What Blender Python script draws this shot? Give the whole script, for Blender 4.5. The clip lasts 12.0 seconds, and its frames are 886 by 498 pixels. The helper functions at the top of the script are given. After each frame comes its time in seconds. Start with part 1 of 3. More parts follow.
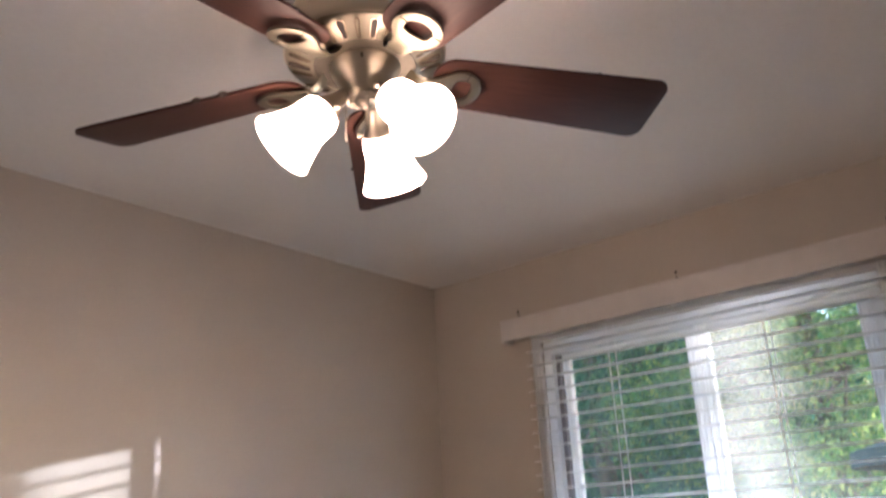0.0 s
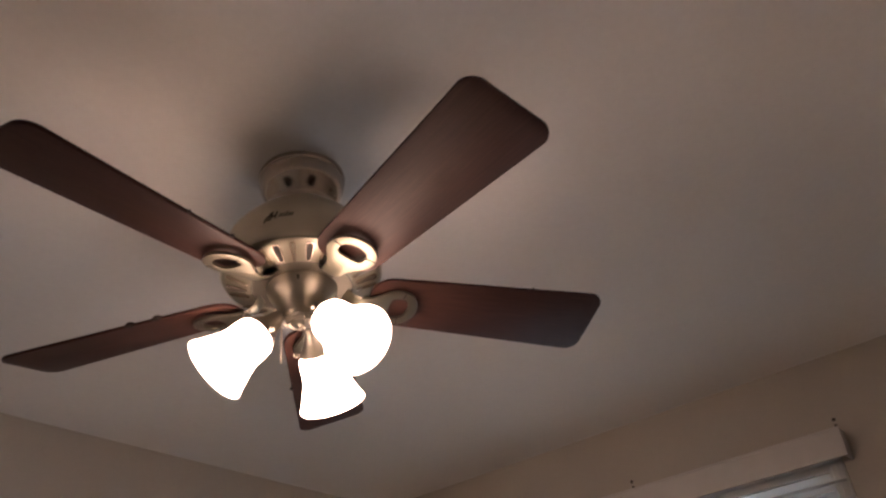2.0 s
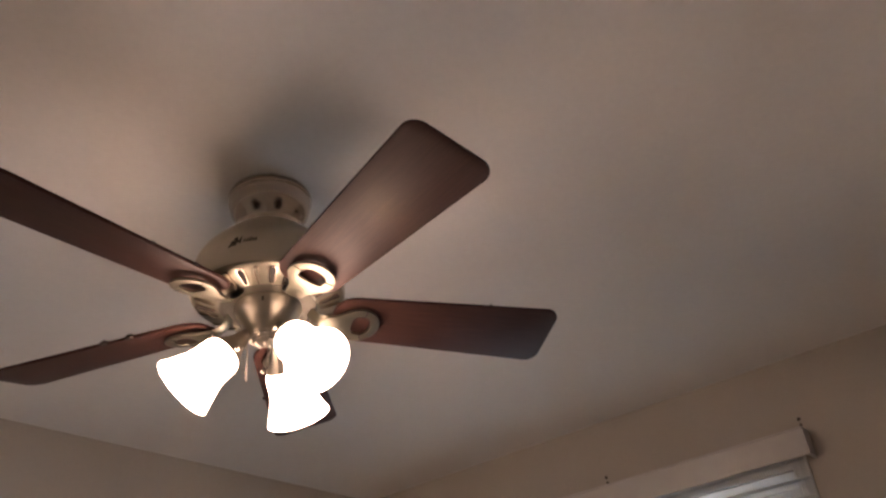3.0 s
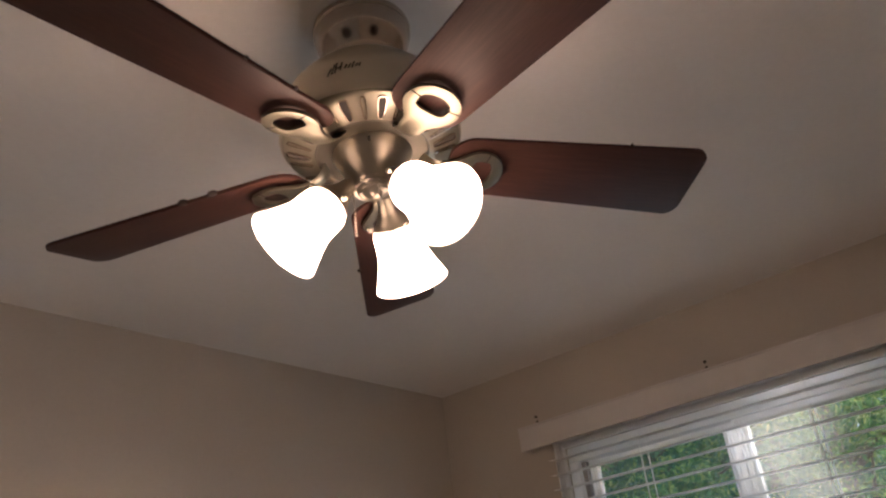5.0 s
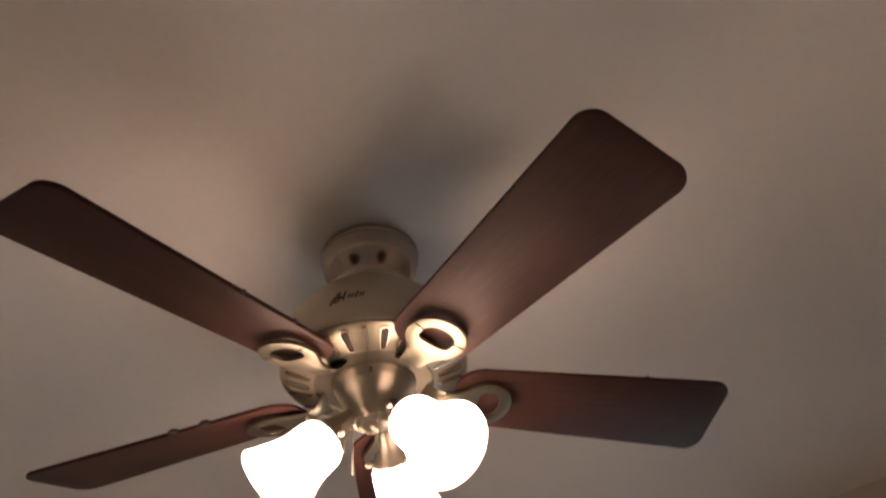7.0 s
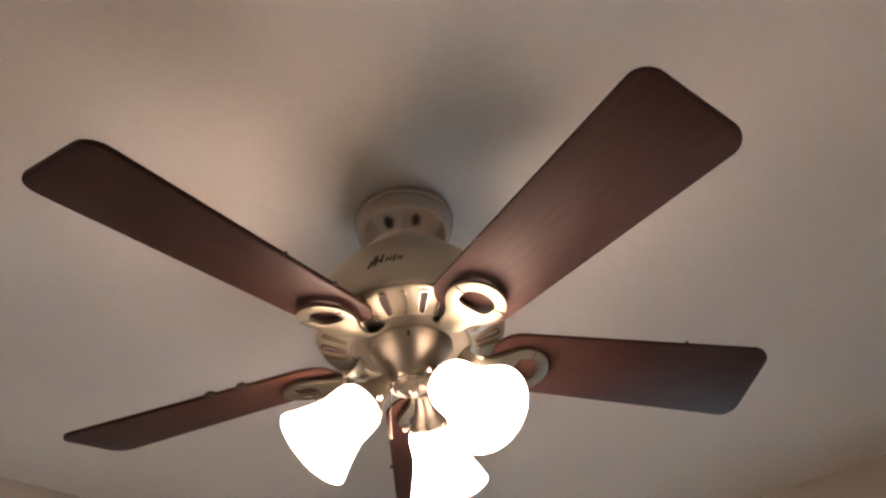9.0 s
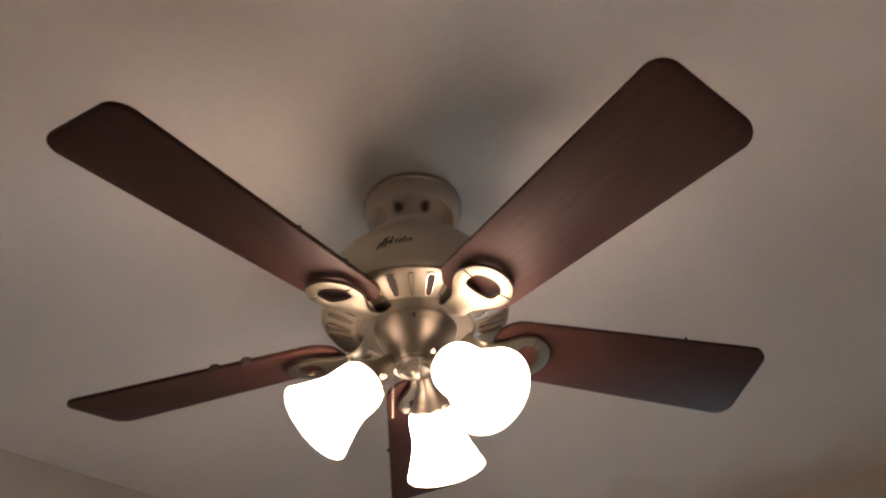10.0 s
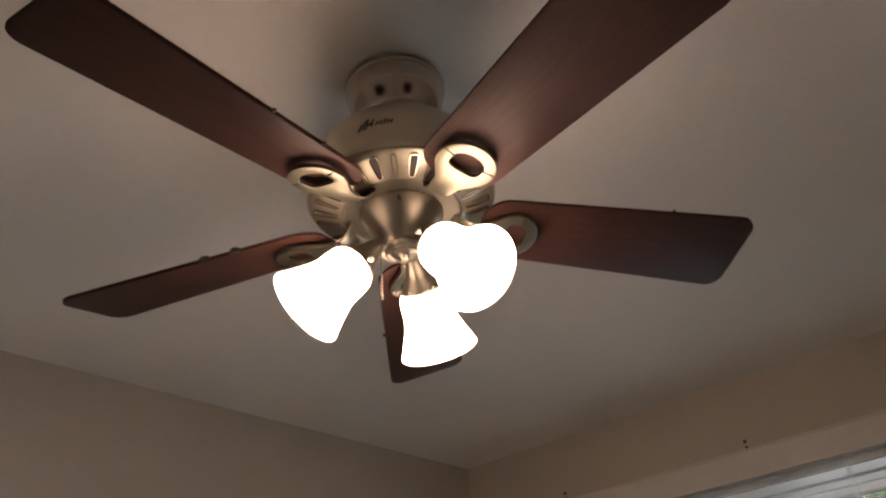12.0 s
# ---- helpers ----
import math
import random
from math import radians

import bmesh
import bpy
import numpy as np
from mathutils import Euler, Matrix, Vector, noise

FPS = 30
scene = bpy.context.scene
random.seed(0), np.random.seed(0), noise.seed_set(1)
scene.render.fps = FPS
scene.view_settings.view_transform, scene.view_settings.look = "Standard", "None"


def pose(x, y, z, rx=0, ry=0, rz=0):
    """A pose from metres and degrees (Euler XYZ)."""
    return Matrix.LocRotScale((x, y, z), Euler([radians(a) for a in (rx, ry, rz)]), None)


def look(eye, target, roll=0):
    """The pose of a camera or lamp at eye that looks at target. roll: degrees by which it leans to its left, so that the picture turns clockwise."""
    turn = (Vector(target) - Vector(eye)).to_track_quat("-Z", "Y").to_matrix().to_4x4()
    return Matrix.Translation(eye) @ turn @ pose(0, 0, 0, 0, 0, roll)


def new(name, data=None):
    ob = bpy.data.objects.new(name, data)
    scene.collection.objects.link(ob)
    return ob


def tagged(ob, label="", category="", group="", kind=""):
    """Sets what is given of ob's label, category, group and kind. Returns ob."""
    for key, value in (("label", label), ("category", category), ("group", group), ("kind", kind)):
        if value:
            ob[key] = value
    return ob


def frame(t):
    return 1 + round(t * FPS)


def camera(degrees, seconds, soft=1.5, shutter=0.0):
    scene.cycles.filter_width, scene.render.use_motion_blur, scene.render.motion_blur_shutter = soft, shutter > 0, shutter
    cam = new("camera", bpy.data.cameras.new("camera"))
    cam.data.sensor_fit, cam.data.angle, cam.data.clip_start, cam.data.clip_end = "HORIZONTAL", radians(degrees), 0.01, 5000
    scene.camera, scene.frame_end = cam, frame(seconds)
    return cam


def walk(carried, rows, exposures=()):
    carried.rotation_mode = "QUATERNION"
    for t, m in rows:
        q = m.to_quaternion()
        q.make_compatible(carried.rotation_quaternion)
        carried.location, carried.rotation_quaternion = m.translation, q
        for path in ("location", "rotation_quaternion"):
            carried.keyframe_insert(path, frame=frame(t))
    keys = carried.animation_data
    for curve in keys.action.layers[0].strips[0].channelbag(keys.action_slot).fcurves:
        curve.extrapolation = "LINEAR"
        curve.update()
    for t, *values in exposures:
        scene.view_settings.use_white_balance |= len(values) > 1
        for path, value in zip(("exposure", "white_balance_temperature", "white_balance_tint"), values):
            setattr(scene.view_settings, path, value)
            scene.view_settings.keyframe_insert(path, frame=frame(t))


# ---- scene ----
# camera and walk
cam = camera(56.87, 12.0, soft=2.3, shutter=0.4)
walk(cam, [
    (0, pose(-0.8655, -0.8719, 1.4001, 109.476, 2.789, -49.285)),
    (0.2, pose(-0.8446, -0.8445, 1.3982, 112.527, 2.579, -49.808)),
    (0.5, pose(-0.8465, -0.8331, 1.4039, 114.852, 2.932, -49.978)),
    (0.8, pose(-0.8502, -0.8252, 1.4173, 115.945, 3.807, -50.220)),
    (1, pose(-0.8468, -0.8217, 1.4144, 116.273, 4.462, -50.199)),
    (1.5, pose(-0.8502, -0.8222, 1.4183, 116.646, 5.303, -50.355)),
    (1.7, pose(-0.8431, -0.8454, 1.4136, 119.544, 5.274, -50.886)),
    (1.8, pose(-0.8452, -0.8638, 1.4125, 122.145, 5.335, -51.179)),
    (2, pose(-0.8465, -0.9001, 1.4173, 123.694, 5.519, -51.305)),
    (2.5, pose(-0.8619, -0.9623, 1.4253, 123.690, 5.490, -51.063)),
    (3, pose(-0.8692, -1.0198, 1.4294, 122.560, 5.611, -51.098)),
    (3.2, pose(-0.8663, -1.0306, 1.4292, 120.038, 6.017, -50.757)),
    (3.3, pose(-0.8683, -1.0308, 1.4306, 118.952, 6.334, -50.424)),
    (3.5, pose(-0.8693, -1.0120, 1.4333, 117.013, 7.181, -49.844)),
    (3.7, pose(-0.8684, -0.9723, 1.4265, 116.279, 7.950, -49.557)),
    (5.3, pose(-0.7485, -0.6935, 1.4744, 117.052, 6.376, -48.331)),
    (5.5, pose(-0.7382, -0.6900, 1.4785, 117.814, 6.209, -48.729)),
    (6, pose(-0.7237, -0.6954, 1.4878, 122.454, 5.928, -49.059)),
    (6.2, pose(-0.7319, -0.6990, 1.4911, 123.346, 5.861, -49.089)),
    (6.5, pose(-0.7421, -0.7168, 1.5023, 125.473, 5.545, -48.352)),
    (7, pose(-0.7387, -0.7307, 1.5316, 130.690, 5.031, -47.753)),
    (7.2, pose(-0.7455, -0.7283, 1.5361, 131.570, 4.471, -48.028)),
    (8.8, pose(-0.7520, -0.6997, 1.5426, 130.138, 3.927, -47.397)),
    (9, pose(-0.7510, -0.6944, 1.5428, 128.336, 4.267, -47.206)),
    (9.5, pose(-0.7612, -0.6842, 1.5259, 128.062, 3.530, -48.153)),
    (10, pose(-0.7611, -0.6787, 1.5108, 128.523, 2.291, -49.071)),
    (10.5, pose(-0.7733, -0.6699, 1.5189, 125.169, 4.462, -48.025)),
    (10.8, pose(-0.7584, -0.6776, 1.5091, 124.495, 4.832, -47.713)),
    (11, pose(-0.7463, -0.6781, 1.5088, 124.329, 4.837, -47.684)),
    (11.3, pose(-0.7489, -0.6775, 1.5149, 121.701, 5.027, -47.537)),
    (11.5, pose(-0.7412, -0.6697, 1.5036, 121.414, 4.876, -47.595)),
    (12, pose(-0.7304, -0.6841, 1.4942, 121.468, 4.198, -47.481)),
], exposures=[(0.0, 3.07, 5910, 25), (0.5, 2.9, 6130, 26), (1.0, 2.67, 6080, 25), (2.0, 2.37, 6180, 27), (3.0, 2.62, 6180, 25), (3.7, 2.62, 6030, 20), (5.5, 2.17, 6380, 25), (6.0, 1.97, 6480, 25), (7.0, 2.42, 6430, 24), (8.8, 3.07, 6080, 20), (9.5, 2.67, 6080, 20), (10.0, 2.62, 6080, 20), (10.5, 2.42, 6180, 19), (12.0, 2.27, 6230, 19)])

LAMP = 3.5

# world and sun
SUN_ELEVATION = radians(10.1)
SUN_WAY = Vector((0.7625, -0.6470, 0.0))  # towards the sun, on the plan
world = bpy.data.worlds.new("sky")
scene.world = world
world.use_nodes = True
wn = world.node_tree
sky = wn.nodes.new("ShaderNodeTexSky")
sky.sky_type = "NISHITA"
sky.sun_disc = False
sky.sun_elevation = SUN_ELEVATION
sky.sun_rotation = math.atan2(SUN_WAY.x, SUN_WAY.y)
background = wn.nodes["Background"]
background.inputs["Strength"].default_value = 0.15
wn.links.new(sky.outputs["Color"], background.inputs["Color"])
sun_data = bpy.data.lights.new("sun", "SUN")
sun_data.energy = 2.1
sun_data.angle = radians(0.53)
sun_data.color = (1.0, 0.96, 0.92)
sun = new("sun", sun_data)
sun_from = SUN_WAY * math.cos(SUN_ELEVATION) + Vector((0, 0, math.sin(SUN_ELEVATION)))
sun.matrix_world = look(sun_from * 20, (0, 0, 0))
# unseen area lamp added in the lower half of the window's opening, boosting daylight
day_data = bpy.data.lights.new("added_window_daylight", "AREA")
day_data.shape = "RECTANGLE"
day_data.size, day_data.size_y = 1.05, 0.40
day_data.energy = 3.2
day_data.color = (0.85, 0.93, 1.0)
day = new("added_window_daylight", day_data)
day.matrix_world = look((1.835, 0.22, 1.19), (0.6, 0.22, 1.75))


# ---- materials ----
def shader(name, color, rough=0.6, metal=0.0, spec=0.5):
    m = bpy.data.materials.new(name)
    m.use_nodes = True
    b = m.node_tree.nodes["Principled BSDF"]
    b.inputs["Base Color"].default_value = (*color, 1)
    b.inputs["Roughness"].default_value = rough
    b.inputs["Metallic"].default_value = metal
    b.inputs["Specular IOR Level"].default_value = spec
    return m, m.node_tree, b


def texture(nt, kind, scale, stretch=(1, 1, 1), detail=4.0, rough=0.55, space="Object"):
    at = nt.nodes.new("ShaderNodeTexCoord")
    mp = nt.nodes.new("ShaderNodeMapping")
    mp.inputs["Scale"].default_value = stretch
    tx = nt.nodes.new(kind)
    tx.inputs["Scale"].default_value = scale
    if kind == "ShaderNodeTexNoise":
        tx.inputs["Detail"].default_value = detail
        tx.inputs["Roughness"].default_value = rough
    nt.links.new(at.outputs[space], mp.inputs["Vector"])
    nt.links.new(mp.outputs["Vector"], tx.inputs["Vector"])
    return tx


def ramp(nt, source, stops):
    r = nt.nodes.new("ShaderNodeValToRGB")
    while len(r.color_ramp.elements) < len(stops):
        r.color_ramp.elements.new(0.5)
    for e, (at, c) in zip(r.color_ramp.elements, stops):
        e.position = at
        e.color = (*c, 1)
    nt.links.new(source, r.inputs["Fac"])
    return r


def mixed(nt, mode, fac, a, b):
    mx = nt.nodes.new("ShaderNodeMix")
    mx.data_type = "RGBA"
    mx.blend_type = mode
    mx.inputs[0].default_value = fac
    nt.links.new(a, mx.inputs[6])
    nt.links.new(b, mx.inputs[7])
    return mx.outputs[2]


def relief(nt, b, source, strength, distance):
    bp = nt.nodes.new("ShaderNodeBump")
    bp.inputs["Strength"].default_value = strength
    bp.inputs["Distance"].default_value = distance
    nt.links.new(source, bp.inputs["Height"])
    nt.links.new(bp.outputs["Normal"], b.inputs["Normal"])


def paint(name, light, dark, rough=0.7, grain=90.0, bump=0.25):
    """Rolled wall paint: broad unevenness of tone, a fine roller stipple."""
    m, nt, b = shader(name, light, rough)
    broad = texture(nt, "ShaderNodeTexNoise", 1.6, detail=5.0)
    fine = texture(nt, "ShaderNodeTexNoise", grain, detail=3.0)
    tone = ramp(nt, broad.outputs["Fac"], [(0.3, dark), (0.7, light)])
    speck = ramp(nt, fine.outputs["Fac"], [(0.3, (0.965, 0.965, 0.965)), (0.7, (1, 1, 1))])
    nt.links.new(mixed(nt, "MULTIPLY", 1.0, tone.outputs["Color"], speck.outputs["Color"]), b.inputs["Base Color"])
    relief(nt, b, fine.outputs["Fac"], bump, 0.004)
    return m


def metal(name, color, rough, dark, amount=1.0):
    m, nt, b = shader(name, color, rough, amount)
    brush = texture(nt, "ShaderNodeTexNoise", 30.0, (1, 1, 26), 4.0)
    smear = texture(nt, "ShaderNodeTexNoise", 14.0, detail=4.0)
    tone = ramp(nt, smear.outputs["Fac"], [(0.3, dark), (0.65, color)])
    nt.links.new(tone.outputs["Color"], b.inputs["Base Color"])
    r = nt.nodes.new("ShaderNodeMapRange")
    r.inputs["To Min"].default_value = rough - 0.08
    r.inputs["To Max"].default_value = rough + 0.14
    nt.links.new(brush.outputs["Fac"], r.inputs["Value"])
    nt.links.new(r.outputs["Result"], b.inputs["Roughness"])
    relief(nt, b, brush.outputs["Fac"], 0.08, 0.001)
    return m


def plain(name, color, rough, metallic=0.0, scale=40.0, spread=0.15):
    """One colour with a little mottling."""
    m, nt, b = shader(name, color, rough, metallic)
    n = texture(nt, "ShaderNodeTexNoise", scale, detail=4.0)
    low = tuple(c * (1 - spread) for c in color)
    tone = ramp(nt, n.outputs["Fac"], [(0.3, low), (0.7, color)])
    nt.links.new(tone.outputs["Color"], b.inputs["Base Color"])
    relief(nt, b, n.outputs["Fac"], 0.05, 0.002)
    return m


def thin_plastic(name, color, rough, through_light, scale, spread):
    """White plastic that lets some daylight through."""
    m = plain(name, color, rough, 0.0, scale, spread)
    nt = m.node_tree
    out = nt.nodes["Material Output"]
    glow = nt.nodes.new("ShaderNodeBsdfTranslucent")
    glow.inputs["Color"].default_value = (0.92, 0.945, 0.95, 1)
    mx = nt.nodes.new("ShaderNodeMixShader")
    mx.inputs[0].default_value = through_light
    nt.links.new(nt.nodes["Principled BSDF"].outputs[0], mx.inputs[1])
    nt.links.new(glow.outputs[0], mx.inputs[2])
    nt.links.new(mx.outputs[0], out.inputs["Surface"])
    return m


CEILING_PAINT = paint("ceiling_paint", (0.80, 0.79, 0.77), (0.76, 0.75, 0.73), 0.8, 70.0, 0.05)
WALL_PAINT = paint("wall_paint", (0.485, 0.452, 0.40), (0.46, 0.428, 0.378), 0.65, 110.0, 0.15)
CARPET = plain("beige_carpet", (0.55, 0.50, 0.44), 0.95, 0.0, 160.0, 0.3)
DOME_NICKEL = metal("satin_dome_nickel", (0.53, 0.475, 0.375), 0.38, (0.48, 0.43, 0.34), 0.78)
# nickel of the housing's lower slope, darkened to hold the underside's shade
SHADED_SKIRT = metal("shaded_skirt_nickel", (0.25, 0.23, 0.178), 0.31, (0.225, 0.207, 0.16), 0.8)
DULL_METAL = metal("dull_metal", (0.11, 0.10, 0.078), 0.46, (0.09, 0.082, 0.064), 0.8)
BRACKET_NICKEL = metal("cast_nickel", (0.20, 0.187, 0.142), 0.36, (0.172, 0.161, 0.122))
SWITCH_NICKEL = metal("satin_switch_nickel", (0.42, 0.383, 0.31), 0.34, (0.36, 0.328, 0.265))
CANOPY_NICKEL = metal("polished_canopy_nickel", (0.48, 0.42, 0.36), 0.16, (0.43, 0.378, 0.324), 1.0)
BRIGHT_NICKEL = metal("polished_nickel", (0.36, 0.332, 0.28), 0.34, (0.31, 0.286, 0.24))
SWITCH_NICKEL.node_tree.nodes["Principled BSDF"].inputs["Anisotropic"].default_value = 0.75
SWITCH_NICKEL.node_tree.nodes["Principled BSDF"].inputs["Anisotropic Rotation"].default_value = 0.25
DARK_SLOT = plain("dark_slot", (0.03, 0.025, 0.02), 0.8)
VINYL = thin_plastic("white_vinyl", (0.85, 0.87, 0.88), 0.35, 0.6, 12.0, 0.05)
JAMB_SHADE = plain("grey_jamb_shade", (0.30, 0.30, 0.325), 0.6)
SLAT_WHITE = thin_plastic("blind_white", (0.87, 0.88, 0.89), 0.45, 0.72, 20.0, 0.06)
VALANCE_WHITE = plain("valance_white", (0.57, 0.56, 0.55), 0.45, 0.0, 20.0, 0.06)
CORD = thin_plastic("cord_white", (0.88, 0.87, 0.86), 0.8, 0.75, 40.0, 0.1)
INK = plain("dark_ink", (0.035, 0.028, 0.02), 0.6)
SCREW = plain("dark_screw", (0.05, 0.04, 0.035), 0.5, 0.6)
LINT = plain("grey_lint", (0.022, 0.016, 0.013), 0.95)
SOIL = plain("lawn", (0.06, 0.10, 0.03), 0.95, 0.0, 3.0, 0.5)
BARK = plain("bark", (0.10, 0.075, 0.05), 0.95, 0.0, 18.0, 0.5)
BLUE = plain("blue_cloth", (0.004, 0.048, 0.055), 0.8, 0.0, 6.0, 0.3)

# dark walnut veneer: long grain and a reddish cast
BLADE_WOOD, nt, b = shader("dark_walnut", (0.052, 0.024, 0.017), 0.5, 0.0, 0.14)
grain = texture(nt, "ShaderNodeTexNoise", 18.0, (0.9, 14, 14), 6.0, 0.6)
cloud = texture(nt, "ShaderNodeTexNoise", 5.0, (1, 3, 3), 3.0)
tone = ramp(nt, grain.outputs["Fac"], [(0.3, (0.032, 0.0140, 0.0115)), (0.55, (0.043, 0.0190, 0.0145)), (0.75, (0.055, 0.0255, 0.0180))])
patch = ramp(nt, cloud.outputs["Fac"], [(0.3, (0.8, 0.8, 0.8)), (0.7, (1, 1, 1))])
nt.links.new(mixed(nt, "MULTIPLY", 1.0, tone.outputs["Color"], patch.outputs["Color"]), b.inputs["Base Color"])
relief(nt, b, grain.outputs["Fac"], 0.025, 0.001)

# frosted shade, lit from within by its bulb
SHADE_GLASS, nt, b = shader("lit_frosted_glass", (0.85, 0.82, 0.76), 0.5)
b.inputs["Emission Color"].default_value = (1.0, 0.70, 0.475, 1)
b.inputs["Emission Strength"].default_value = LAMP
BULB, nt, b = shader("lit_bulb", (0.9, 0.88, 0.8), 0.4)
b.inputs["Emission Color"].default_value = (1.0, 0.71, 0.455, 1)
b.inputs["Emission Strength"].default_value = LAMP * 15.0

# window pane: thin clear glass; its film is dust plus haze put into colour
def pane_material(name, least, most, scale, thick=0.0, film_tone=(0.73, 0.83, 0.83, 1)):
    m = bpy.data.materials.new(name)
    m.use_nodes = True
    nt = m.node_tree
    nt.nodes.remove(nt.nodes["Principled BSDF"])
    clear = nt.nodes.new("ShaderNodeBsdfTransparent")
    clear.inputs["Color"].default_value = (0.92, 0.96, 0.945, 1)
    gloss = nt.nodes.new("ShaderNodeBsdfGlossy")
    gloss.inputs["Roughness"].default_value = 0.02
    gloss.inputs["Color"].default_value = (0.08, 0.08, 0.08, 1)
    dust_haze = nt.nodes.new("ShaderNodeBsdfTranslucent")
    dust_haze.inputs["Color"].default_value = film_tone
    film = texture(nt, "ShaderNodeTexNoise", scale, detail=6.0)
    amount = nt.nodes.new("ShaderNodeMapRange")
    amount.inputs["From Min"].default_value = 0.3
    amount.inputs["From Max"].default_value = 0.75
    amount.inputs["To Min"].default_value = least
    amount.inputs["To Max"].default_value = most
    nt.links.new(film.outputs["Fac"], amount.inputs["Value"])
    # film thickens towards the meeting stile, painting the sun's haze over the dirt
    at = nt.nodes.new("ShaderNodeTexCoord")
    axes = nt.nodes.new("ShaderNodeSeparateXYZ")
    nt.links.new(at.outputs["Object"], axes.inputs["Vector"])
    grime_haze = nt.nodes.new("ShaderNodeMapRange")
    grime_haze.interpolation_type = "SMOOTHSTEP"
    grime_haze.inputs["From Min"].default_value = -0.22
    grime_haze.inputs["From Max"].default_value = 0.17
    grime_haze.inputs["To Max"].default_value = thick
    nt.links.new(axes.outputs["Y"], grime_haze.inputs["Value"])
    total = nt.nodes.new("ShaderNodeMath")
    nt.links.new(amount.outputs["Result"], total.inputs[0])
    nt.links.new(grime_haze.outputs["Result"], total.inputs[1])
    fres = nt.nodes.new("ShaderNodeFresnel")
    m1 = nt.nodes.new("ShaderNodeMixShader")
    m2 = nt.nodes.new("ShaderNodeMixShader")
    nt.links.new(fres.outputs["Fac"], m1.inputs["Fac"])
    nt.links.new(clear.outputs["BSDF"], m1.inputs[1])
    nt.links.new(gloss.outputs["BSDF"], m1.inputs[2])
    nt.links.new(total.outputs["Value"], m2.inputs["Fac"])
    nt.links.new(m1.outputs["Shader"], m2.inputs[1])
    nt.links.new(dust_haze.outputs["BSDF"], m2.inputs[2])
    nt.links.new(m2.outputs["Shader"], nt.nodes["Material Output"].inputs["Surface"])
    return m


CLEAR_PANE = pane_material("clear_pane", 0.018, 0.06, 5.0)
DUSTY_HAZY_PANE = pane_material("dusty_hazy_pane", 0.035, 0.055, 6.0, 0.09, (0.82, 0.82, 0.75, 1))


def leaf_material(name, dark, mid, light):
    m, nt, b = shader(name, mid, 0.7, 0.0, 0.2)
    geo = nt.nodes.new("ShaderNodeNewGeometry")
    tone = ramp(nt, geo.outputs["Random Per Island"], [(0.0, dark), (0.5, mid), (1.0, light)])
    nt.links.new(tone.outputs["Color"], b.inputs["Base Color"])
    thin = nt.nodes.new("ShaderNodeBsdfTranslucent")
    nt.links.new(tone.outputs["Color"], thin.inputs["Color"])
    mx = nt.nodes.new("ShaderNodeMixShader")
    mx.inputs["Fac"].default_value = 0.45
    nt.links.new(b.outputs["BSDF"], mx.inputs[1])
    nt.links.new(thin.outputs["BSDF"], mx.inputs[2])
    nt.links.new(mx.outputs["Shader"], nt.nodes["Material Output"].inputs["Surface"])
    return m


# two copies of the foliage; the cool one has shade put into its colour
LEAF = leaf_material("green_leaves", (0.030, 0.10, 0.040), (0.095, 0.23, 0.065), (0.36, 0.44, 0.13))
LEAF_SHADE = leaf_material("shade_coloured_leaves", (0.012, 0.07, 0.052), (0.030, 0.135, 0.085), (0.11, 0.28, 0.12))


# ---- helpers for shapes ----
def part(name, bm, material, parent=None, label="", smooth=True, at=None):
    me = bpy.data.meshes.new(name)
    bmesh.ops.recalc_face_normals(bm, faces=bm.faces[:])
    bm.to_mesh(me)
    bm.free()
    me.materials.append(material)
    if smooth:
        me.shade_smooth()
        me.set_sharp_from_angle(angle=radians(38))
    ob = new(name, me)
    if parent is not None:
        ob.parent = parent
    if at is not None:
        ob.matrix_basis = at
    if label:
        ob["label"] = label
    return ob


def again(ob, m, parent=None):
    """Another object on the same mesh."""
    o = new(ob.name.split(".")[0], ob.data)
    o.parent = parent if parent is not None else ob.parent
    o.matrix_basis = m
    if "label" in ob:
        o["label"] = ob["label"]
    return o


def thing(name, x, y, z, label, category, group="", rz=0.0):
    e = new(name)
    e.empty_display_size = 0.05
    e.matrix_basis = pose(x, y, z, 0, 0, rz)
    return tagged(e, label, category, group)


def add_box(bm, lo, hi, bevel=0.0):
    lo, hi = Vector(lo), Vector(hi)
    r = bmesh.ops.create_cube(bm, size=1.0, matrix=Matrix.LocRotScale((lo + hi) / 2, None, hi - lo))
    if bevel:
        edges = list({e for v in r["verts"] for e in v.link_edges})
        bmesh.ops.bevel(bm, geom=edges, offset=bevel, segments=2, affect="EDGES", profile=0.6)


def box(lo, hi, bevel=0.0):
    bm = bmesh.new()
    add_box(bm, lo, hi, bevel)
    return bm


